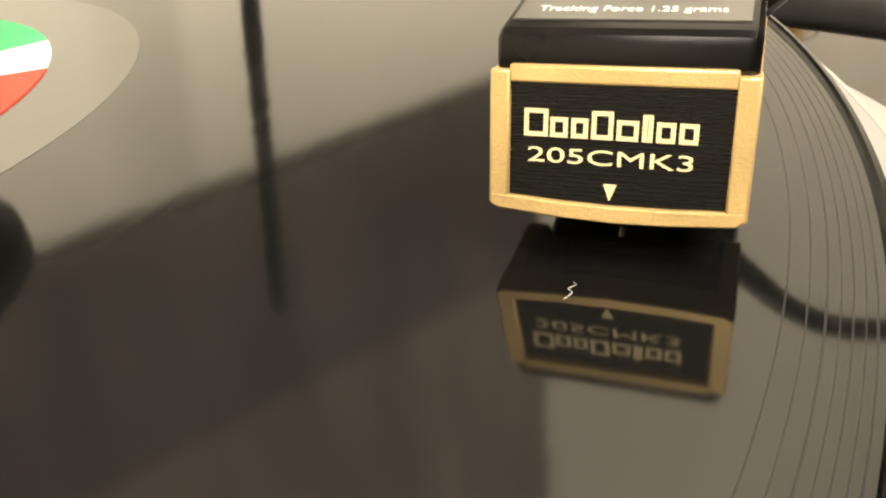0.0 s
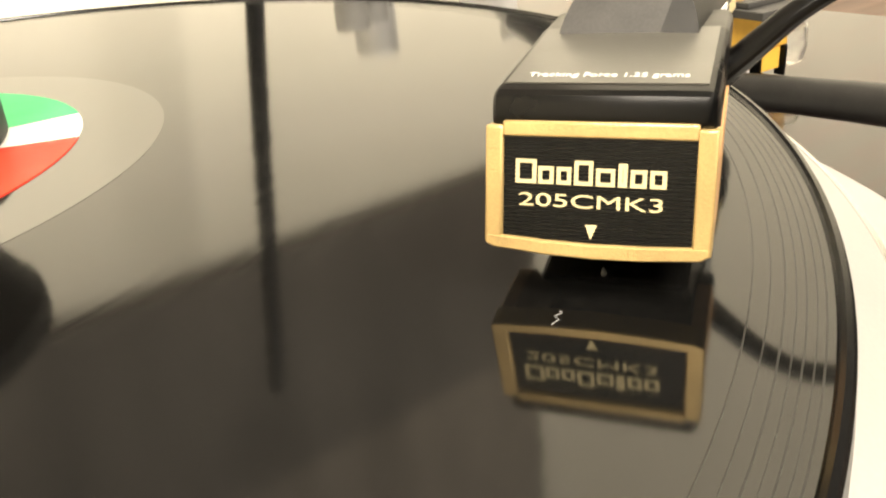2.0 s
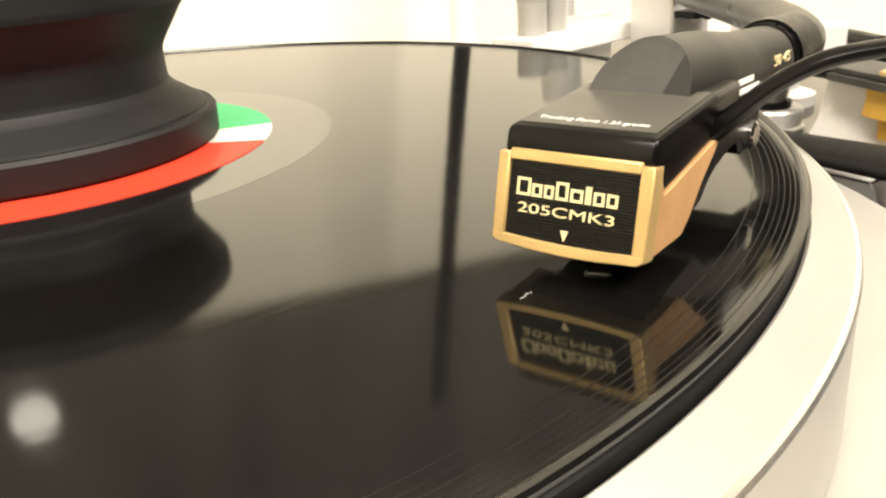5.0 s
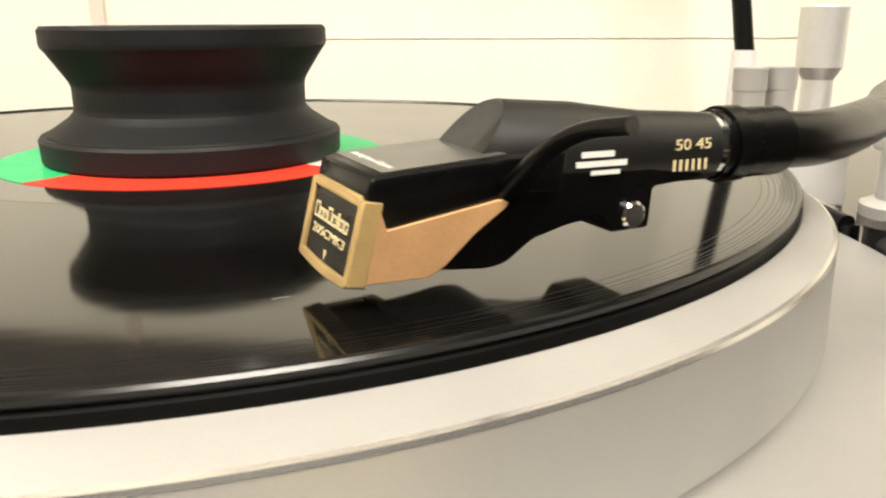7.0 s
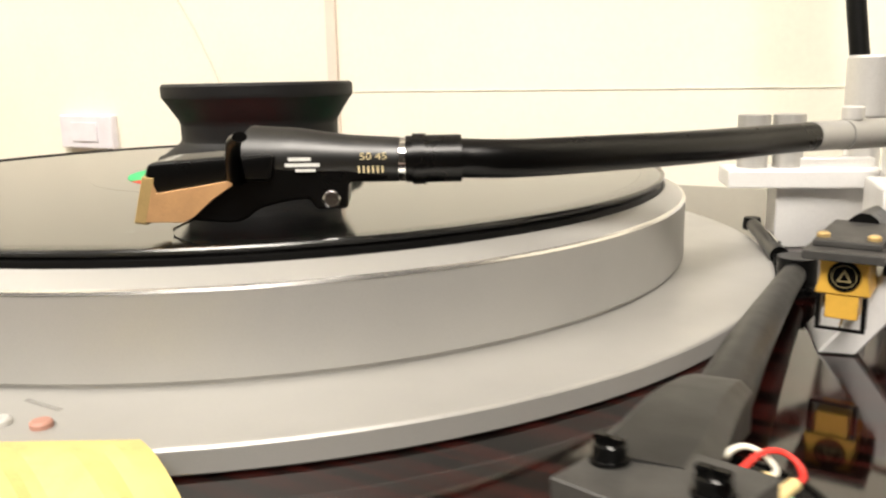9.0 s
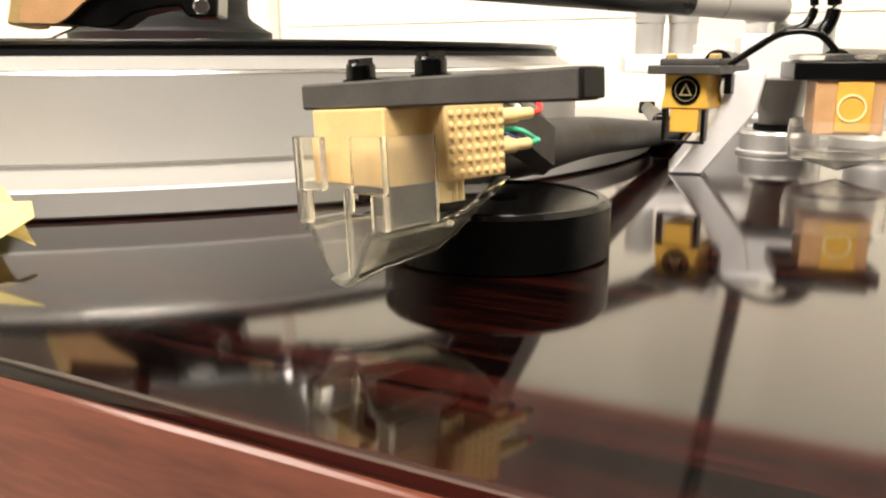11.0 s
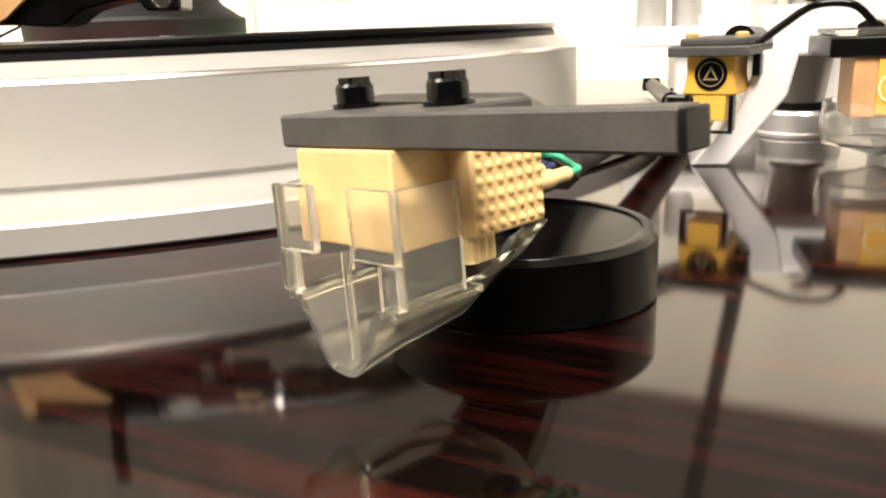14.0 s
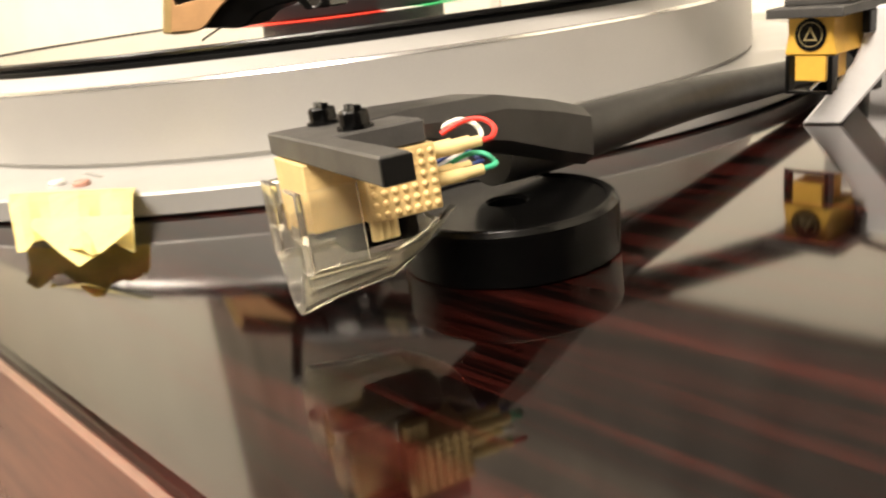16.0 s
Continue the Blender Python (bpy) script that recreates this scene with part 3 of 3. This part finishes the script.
part("neck", loft([(8.5, -5.0, 5.4, -7.7, -10.2), (15.5, -3.2, 6.6, -7.6, -13.6), (32, 2.6, 6.0, -9.0, -18.0), (44, 7.0, 5.6, -12.2, -22.5), (53, 10.2, 5.2, -15.2, -25.6)]), M_CHAR, park, "thick faceted charcoal neck", smooth=20)
part("tube", tube([(160.5 - 176, -166 + 86, 15.0), (165.8 - 176, -146 + 86, 13.7), (172.8 - 176, -108 + 86, 12.3), (183.4 - 176, -52 + 86, 8.3), (192 - 176, -10 + 86, 5.6)], [5.2, 5.1, 4.5, 3.9, 3.7], 24, 5), M_CHAR, park, "straight charcoal arm tube")
part("rear_post", lathe([(0, 0), (9, 0), (9, 2), (6, 3), (6, 11), (0, 11)], 28, (16, 74, 0)), M_BLACK, park)
for w in (-2.5, -14.4):
    part("screw", joined(lathe([(0, 0), (2.2, 0), (2.2, 0.45), (1.8, 0.55), (1.8, 2.0), (1.6, 2.3), (0, 2.3)], 22, m=MR @ Matrix.Translation((7.0, w, PT))),
                         box(-0.45, 0.45, -1.75, -0.25, 2.2, 2.9, m=MR @ Matrix.Translation((7.0, w, PT))), box(-0.45, 0.45, 0.25, 1.75, 2.2, 2.9, m=MR @ Matrix.Translation((7.0, w, PT)))), M_GLOSSBLACK, shell, "black slotted screw")

gold = thing("phono_cartridge", (NE.x, NE.y, 0), "mustard-gold phono cartridge with studded sides and clear guard", "cartridge", "phono cartridges", turn=UN)
gold.scale = (1.04, 1.04, 1.0)
GB, GT = Z0 - 19.9, Z0 - 11.4
part("front_block", box(-0.4, 6.2, -14.7, -2.4, GB, GT, 0.25), M_MUSTARD, gold, "smooth mustard-gold front block")
studded = part("body", box(5.9, 15.4, -17.3, -0.2, GB + 0.02, GT, 0.3), M_MUSTARD, gold, "mustard-gold studded body")
stud_me = mesh_of("stud", lathe([(0, 0.38), (0.22, 0.34), (0.40, 0.18), (0.46, 0.0)], 10, closed=False), M_MUSTARD)
for side in (-1, 1):
    for i in range(7):
        for j in range(6):
            o = new("stud", stud_me)
            o.parent = studded
            y = -17.28 if side < 0 else -0.22
            o.matrix_basis = Matrix.Translation(Vector((6.75 + i * 1.32, y, GB + 0.9 + j * 1.32)) * MM) @ Matrix.Rotation(radians(90 if side < 0 else -90), 4, "X")
part("stylus_holder", joined(box(4.6, 14.2, -11.5, -5.6, GB - 4.4, GB + 0.05, 0.3), box(1.2, 4.7, -9.6, -7.6, GB - 2.2, GB + 0.04, 0.2)), M_GLOSSBLACK, gold, "dark stylus holder")
part("knob", joined(*[lathe([(0.2, -2.4), (0.8, -2.4), (0.8, 0), (0.2, 0)], 12, (7.0 + 1.0 * k, -15.6, GB)) for k in range(3)]), M_TIP, gold, "ribbed clear knob")


def guard_shell(sections, wall=0.8, steps=24):
    """A clear trough, open at the front: at each x a U of half width w, from top z down to a rounded keel."""
    bm = bmesh.new()
    outer, inner = [], []
    curve = ((0.0, 0.0), (0.15, 0.01), (0.3, 0.05), (0.42, 0.14), (0.52, 0.28), (0.68, 0.55), (0.84, 0.8), (1.0, 1.0))

    def rise(u):
        for (a, p), (b, q) in zip(curve, curve[1:]):
            if u <= b:
                return p + (q - p) * (u - a) / (b - a)
        return 1.0

    for k, (x, w, top, bot) in enumerate(sections):
        o, q = [], []
        for i in range(steps + 1):
            t = -1 + 2 * i / steps
            s = abs(t)
            o.append(bm.verts.new((x, -8.6 + w * t, bot + (top - bot) * rise(s))))
            q.append(bm.verts.new((x, -8.6 + (w - wall) * t, min(top, bot + wall + (top - bot) * rise(s)))))
        outer.append(o)
        inner.append(q)
    for ring in (outer, inner):
        for a, b in zip(ring, ring[1:]):
            for k in range(steps):
                bm.faces.new((a[k], a[k + 1], b[k + 1], b[k]))
    for k in range(steps):
        bm.faces.new((outer[-1][k + 1], inner[-1][k + 1], inner[-1][k], outer[-1][k]))
        bm.faces.new((outer[0][k], inner[0][k], inner[0][k + 1], outer[0][k + 1]))
    for e in (0, steps):
        for i in range(len(sections) - 1):
            bm.faces.new((outer[i][e], outer[i + 1][e], inner[i + 1][e], inner[i][e]))
    bmesh.ops.recalc_face_normals(bm, faces=list(bm.faces))
    return bm


guard = part("guard", guard_shell([(-2.4, 6.0, GB - 4.6, Z0 - 31.3), (-1.9, 6.0, GB - 4.6, Z0 - 31.2), (2, 6.2, GB - 4.5, Z0 - 30.3), (10.0, 6.5, GB - 4.4, Z0 - 29.3), (14.0, 6.8, GB - 3.2, Z0 - 27.0), (17.8, 7.2, GB - 0.6, Z0 - 23.8)]), M_GLASS, gold, "clear pale yellow stylus guard")
for y in (-15.9, -1.3):
    s = 1 if y > -8 else -1
    part("guard_upright", box(-2.4, -1.5, min(y, y - s * 4.4) - 0.4, max(y, y - s * 4.4) + 0.4, GB - 0.6, GT - 2.9, 0.2), M_GLASS, guard, "clear upright of the guard")
    part("guard_side", box(-1.45, 5.4, y - 0.5, y + 0.5, GB - 4.4, GT - 3.0, 0.2), M_GLASS, guard)
    part("guard_leg", box(-2.4, -1.5, min(y, y - s * 1.4) - 0.4, max(y, y - s * 1.4) + 0.4, GB - 4.5, GB - 0.65, 0.2), M_GLASS, guard)
    part("guard_shelf", box(-2.3, 8.0, min(y, y - s * 2.2), max(y, y - s * 2.2), GB - 5.4, GB - 4.55, 0.2), M_GLASS, guard)
part("guard_rib", box(-1.4, -0.7, -8.85, -8.35, Z0 - 30.2, GB - 0.3, 0.15), M_GLASS, guard, "clear central rib")
for k, (y, z, c) in enumerate(((-14.6, -13.2, "red"), (-14.2, -17.0, "green"), (-11.6, -13.4, "white"), (-11.0, -16.8, "blue"))):
    clip = part("terminal", joined(tube([(15.2, y, Z0 + z), (20.0, y - 0.4, Z0 + z + 0.1)], 0.95, 20, 1), tube([(19.8, y - 0.4, Z0 + z + 0.1), (22.6, y - 0.5, Z0 + z + 0.2)], 0.75, 20, 1)), M_TIP, gold, "gilt wire clip")
    rise = 1.4 if z > -15 else 0.6
    part("wire", tube([(22.3, y - 0.5, Z0 + z + 0.2), (24.2, y - 0.7, Z0 + z + 0.4), (25.4 - 0.3 * k, y + 0.5, Z0 + z + rise), (24.8 - 0.3 * k, y + 2.2, Z0 + z + rise + 1.1), (22.6, y + 3.4, Z0 + z + rise + 1.2), (19.6, y + 4.2, Z0 + z + rise)], 0.36, 20, 6), M_WIRE[c], clip, c + " thin wire")

LEANING = Matrix.Diagonal((MM, MM, MM, 1)) @ ROLL @ Matrix.Diagonal((1 / MM, 1 / MM, 1 / MM, 1))
for o in gold.children_recursive:
    if o.data == stud_me:
        o.matrix_basis = LEANING @ o.matrix_basis
    else:
        o.data.transform(LEANING)

puck = thing("record_adapter", (164.9, -169.1, 0), "low round black plastic adapter with a centre hole", "adapter")
disc_body = part("body", lathe([(3.0, 0.0), (17.1, 0), (17.5, 0.4), (17.5, 7.9), (16.9, 8.5), (16.2, 8.6), (15.2, 8.35), (3.5, 8.35), (3.0, 7.9)], 72), M_PUCK, puck, "glossy black disc")
part("rim", lathe([(15.3, 8.3), (16.9, 8.3), (16.7, 8.62), (16.2, 8.72), (15.5, 8.62)], 72), M_PUCK, disc_body, "raised rim")


# ---------------------------------------------------------------- second parked arm, small gold cartridge
g2 = thing("phono_cartridge", (193.7, -82.0, 0), "small gold phono cartridge with a round dark badge", "cartridge", "phono cartridges", turn=-17)
# front towards -y; x to the right
part("body", joined(prism([(-5.2, Z0 - 9.0), (5.2, Z0 - 9.0), (5.0, Z0 - 13), (5.8, Z0 - 17.4), (-5.8, Z0 - 17.4), (-5.0, Z0 - 13)], 0, 14, bev=0.3)), M_AMBER, g2, "gold metal body")
part("lower_body", box(-3.5, 3.5, 0.3, 10, Z0 - 23.1, Z0 - 17.2, 0.3), M_AMBER, g2)
badge = part("badge", lathe([(0, 0), (3.5, 0), (3.5, 0.25), (0, 0.25)], 36, m=Matrix.Translation((0.2, 0.0, Z0 - 12.9)) @ Matrix.Rotation(radians(90), 4, "X")), M_GLOSSBLACK, g2, "round dark badge")
BM = Matrix.Translation((0.2, -0.27, Z0 - 12.9)) @ SD
part("badge_mark", joined(prism([(0, 1.7), (-1.6, -1.3), (-1.2, -1.3), (0, 1.0)], 0, .06, m=BM, axis="z"), prism([(0, 1.7), (0, 1.0), (1.2, -1.3), (1.6, -1.3)], 0, .06, m=BM, axis="z"), prism([(-1.5, -1.3), (1.5, -1.3), (1.3, -0.95), (-1.3, -0.95)], 0, .05, m=BM, axis="z"),
                         lathe([(2.5, 0), (2.68, 0), (2.68, .06), (2.5, .06)], 36, m=BM)), M_DULLGILT, badge, "gilt ring and triangle", smooth=0)
part("stylus_frame", joined(box(-5.3, -4.3, -0.5, 2.4, Z0 - 25.2, Z0 - 17.42, 0.2), box(4.3, 5.3, -0.5, 2.4, Z0 - 25.2, Z0 - 17.42, 0.2), box(-5.3, 5.3, -0.5, 0.5, Z0 - 25.8, Z0 - 25.1, 0.2)), M_BLACK, g2, "black stylus guard frame")
part("cantilever", tube([(0, 6, Z0 - 23.4), (0, 0.4, Z0 - 25.0)], 0.3, 8, 1), M_CHROME, g2)

arm2 = thing("tonearm", (205.2, -39, 0), "second tonearm with a flat black headshell on a silver bracket", "tonearm", "tonearms of the turntable")
SWING = Matrix.Translation((-11.5, -43, 0)) @ Matrix.Rotation(radians(-17), 4, "Z") @ Matrix.Translation((11.5, 43, 0))
shell = part("headshell", box(-20.2, -3.0, -46.0, -18, Z0 - 9.1, Z0 - 7.0, 0.3, m=SWING), M_GREYBLACK, arm2, "flat black headshell")
part("top_plate", box(-19.0, -4.4, -40.5, -10, Z0 - 7.0, Z0 - 5.4, 0.4, m=SWING), M_GREYBLACK, shell)
part("side_plate", box(-4.6, -2.8, -34, -12, Z0 - 14.0, Z0 - 9.1, 0.3, m=SWING), M_BLACK, shell)
for sx in (-17.4, -6.6):
    part("screw", lathe([(0, 0), (1.5, 0), (1.5, 0.9), (1.1, 1.3), (0, 1.3)], 18, SWING @ Vector((sx, -36.0, Z0 - 5.5))), M_GOLD, shell, "brass screw")
part("finger_wire", tube([(-1.5, -35, Z0 - 7.4), (5, -29, Z0 - 3.0), (12, -24, Z0 + 0.8), (20, -24, Z0 + 0.6), (25, -24, Z0 - 4.0)], 0.9, 12, 8), M_GLOSSBLACK, arm2, "thin black finger wire")
part("tube", tube([(-3.0, -14, Z0 - 7), (4, 6, Z0 - 8), (13, 26, Z0 - 9)], 4.0, 20, 5), M_BLACK, arm2, "black arm tube")
part("bracket", prism([(-14.5, 0), (-6, 0), (6, 16), (8, 26), (0, 26), (-4, 14)], -34, -10, bev=0.5), M_PALE, arm2, "slanted silver bracket")
part("upright", box(4, 26, 2, 30, 23, 36, 1.0), M_PALE, arm2, "pale silver arm block")
part("column", lathe([(0, 9), (6.0, 9), (8.0, 23.5), (0, 23.5)], 32, (18.8, 24, 0)), M_ALU, arm2, "tapered satin column")
part("collar", lathe([(0, 7.2), (7.6, 7.2), (7.6, 9.2), (0, 9.2)], 32, (18.8, 24, 0)), M_RUBBER, arm2, "black collar")
part("pod", lathe([(0, 0), (12.4, 0), (12.4, 0.8), (11.4, 1.4), (11.4, 6.2), (10.8, 7.2), (0, 7.2)], 48, (18.8, 24, 0)), M_SILVER, arm2, "stepped silver pod")

g3 = thing("phono_cartridge", (232.2, -71, 0), "gold phono cartridge inside a clear rounded guard", "cartridge", "phono cartridges")
part("body", box(-7.5, 8.5, 0, 14, Z0 - 24.0, Z0 - 10.6, 0.4), M_COPPER, g3, "brownish gold body")
part("front_plate", box(-2.5, 5.5, -0.5, 0.2, Z0 - 23.2, Z0 - 11.2, 0.1), M_AMBER, g3)
part("badge", lathe([(2.9, 0), (3.4, 0), (3.4, 0.25), (2.9, 0.25)], 36, m=Matrix.Translation((1.0, -0.5, Z0 - 17.4)) @ Matrix.Rotation(radians(90), 4, "X")), M_INK, g3, "round gilt badge")
part("guard", joined(lathe([(9.4, 0), (12.0, 0.2), (12.8, 4), (12.4, 10), (11.7, 10), (12.1, 4), (11.4, 1.0), (9.4, .8)], 40, (0.5, 6.5, Z0 - 30.6)), lathe([(0.0, -3.0), (9.5, 0.0), (9.5, 0.8), (0.0, -2.2)], 40, (0.5, 6.5, Z0 - 30.6))), M_BOWL, g3, "clear rounded guard")
arm3 = thing("tonearm", (242, -25, 0), "third tonearm with a black headshell on a silver post", "tonearm", "tonearms of the turntable")
part("headshell", box(-22.6, 2, -47, -20, Z0 - 10.7, Z0 - 6.2, 0.5), M_BLACK, arm3, "black headshell")
part("top_plate", box(-21, 0, -45, -22, Z0 - 6.2, Z0 - 4.4, 0.4), M_GLASS, arm3, "clear plate")
part("tube", tube([(-9, -22, Z0 - 7), (4, 4, Z0 - 7), (16, 34, Z0 - 7)], 4.2, 20, 5), M_BLACK, arm3, "black arm tube")
part("post", joined(lathe([(0, 0), (14, 0), (14, 4), (8, 6), (8, 22), (0, 22)], 36, (14, 30, 0))), M_SILVER, arm3, "silver post")

lever = thing("arm_clip", (186, 15, 0), "small black arm clip with a bright pin", "arm clip")
clip = part("clip", tube([(2, -14, 8.2), (-1, 10, 9.0), (-4, 34, 10.2)], [3.0, 2.6, 2.4], 16, 4), M_BLACK, lever, "black clip")
part("tip", lathe([(0, 0), (3.2, 0), (3.4, 1.5), (3.0, 4.5), (0, 4.5)], 20, m=Matrix.Translation((-4, 34, 8.0))), M_RUBBER, clip)
part("pin", tube([(2.2, -8, 11.4), (0.4, 8, 12.0)], 0.6, 10, 1), M_CHROME, clip, "bright pin")
part("stem", lathe([(0, 0), (3, 0), (3, 8.6), (0, 8.6)], 18, (3, -14, 0)), M_BLACK, lever)

# ---------------------------------------------------------------- small things
tape = thing("paper_tape", (60, -178, 0), "crumpled piece of yellow paper tape stuck over the silver base edge", "tape")


def tape_sheet():
    """A strip stuck to the rim of the base, running out over the plinth with creases and a torn end."""
    bm = bmesh.new()
    nu, nv = 12, 10
    a0, b0 = Vector((36, -180, 0)), Vector((70, -169.5, 0))          # stuck edge
    d1, c1 = Vector((76, -202, 0)), Vector((99.5, -193, 0))           # free end
    tear = (-1.0, 1.5, -4.0, -7.5, -5.0, -1.0, 2.5, 5.0, 7.0, 2.0, -2.5, 0.0, 0.5)
    crease = (0.0, 0.9, 1.6, 0.8, -0.4, 0.3, 1.3, 2.0, 1.1, 0.0, 1.0, 0.3, -0.9)
    grid = []
    for i in range(nu + 1):
        u = i / nu
        p, q = a0.lerp(b0, u), d1.lerp(c1, u)
        q = q + (q - p).normalized() * tear[i]
        row = []
        for j in range(nv + 1):
            v = j / nv
            w = p.lerp(q, v)
            r = math.hypot(w.x, w.y)
            z = 6.75 + 2.2 * math.sin(math.pi * min(1, v * 1.15)) - 3.6 * v ** 1.6 + crease[i] * v * (1.2 - 0.4 * v)
            if r < 187.5:
                z = max(z, 6.5)
            row.append(bm.verts.new((w.x - 60, w.y + 178, max(z, 0.5))))
        grid.append(row)
    for i in range(nu):
        for j in range(nv):
            bm.faces.new((grid[i][j], grid[i + 1][j], grid[i + 1][j + 1], grid[i][j + 1]))
    bmesh.ops.recalc_face_normals(bm, faces=list(bm.faces))
    bmesh.ops.solidify(bm, geom=list(bm.faces), thickness=0.16)
    return bm


part("sheet", tape_sheet(), M_TAPE, tape, smooth=9)


def tape_flap():
    """A folded-over tongue that stands off the sheet and points down to the wood."""
    bm = bmesh.new()
    lo, hi = [], []
    for i in range(6):
        u = i / 5
        p = Vector((70, -194, 7.2)).lerp(Vector((97, -190, 8.4)), u)
        drop = (0.6, 2.6, 4.6, 6.3, 4.2, 1.6)[i]
        hi.append(bm.verts.new((p.x - 60, p.y + 178, p.z)))
        lo.append(bm.verts.new((p.x - 60 + 2.5 + drop * 0.7, p.y + 178 - 2.0 - drop * 1.1, p.z - drop)))
    for i in range(5):
        bm.faces.new((hi[i], hi[i + 1], lo[i + 1], lo[i]))
    bmesh.ops.recalc_face_normals(bm, faces=list(bm.faces))
    bmesh.ops.solidify(bm, geom=list(bm.faces), thickness=0.16)
    return bm


part("flap", tape_flap(), M_TAPE, tape, "folded corner of the tape", smooth=9)

cord = thing("cable", (0, 0, 0), "thin brown cable hanging down the cream wall", "cable", turn=TURN)
part("cord", tube([(-322, 312.9, 48), (-334, 312.9, 70), (-352, 312.9, 103), (-376, 312.9, 140), (-420, 312.9, 200), (-450, 312.9, 250)], 1.0, 8, 6), M_TRIM, cord)
plate = thing("wall_plate", (0, 0, 0), "pale lavender plate fixed low on the cream wall", "wall plate", turn=TURN)
part("cover", box(-560, -478, 306, 313.9, 2, 36, 2.0), M_LILAC, plate)
part("insert", box(-540, -500, 304.5, 306.2, 9, 29, 1.0), M_LILAC, plate)
lint = thing("dust_fibre", (34.8, -123.0, Z0 - 1.1), "tiny curled white fibre lying on the black record", "fibre")
part("strand", tube([(1.1, 0.3, 0.12), (0.7, -0.2, 0.3), (0.1, 0.1, 0.2), (-0.3, -0.5, 0.3), (-1.1, -0.3, 0.12)], 0.03, -8, 6), M_SILVER, lint)
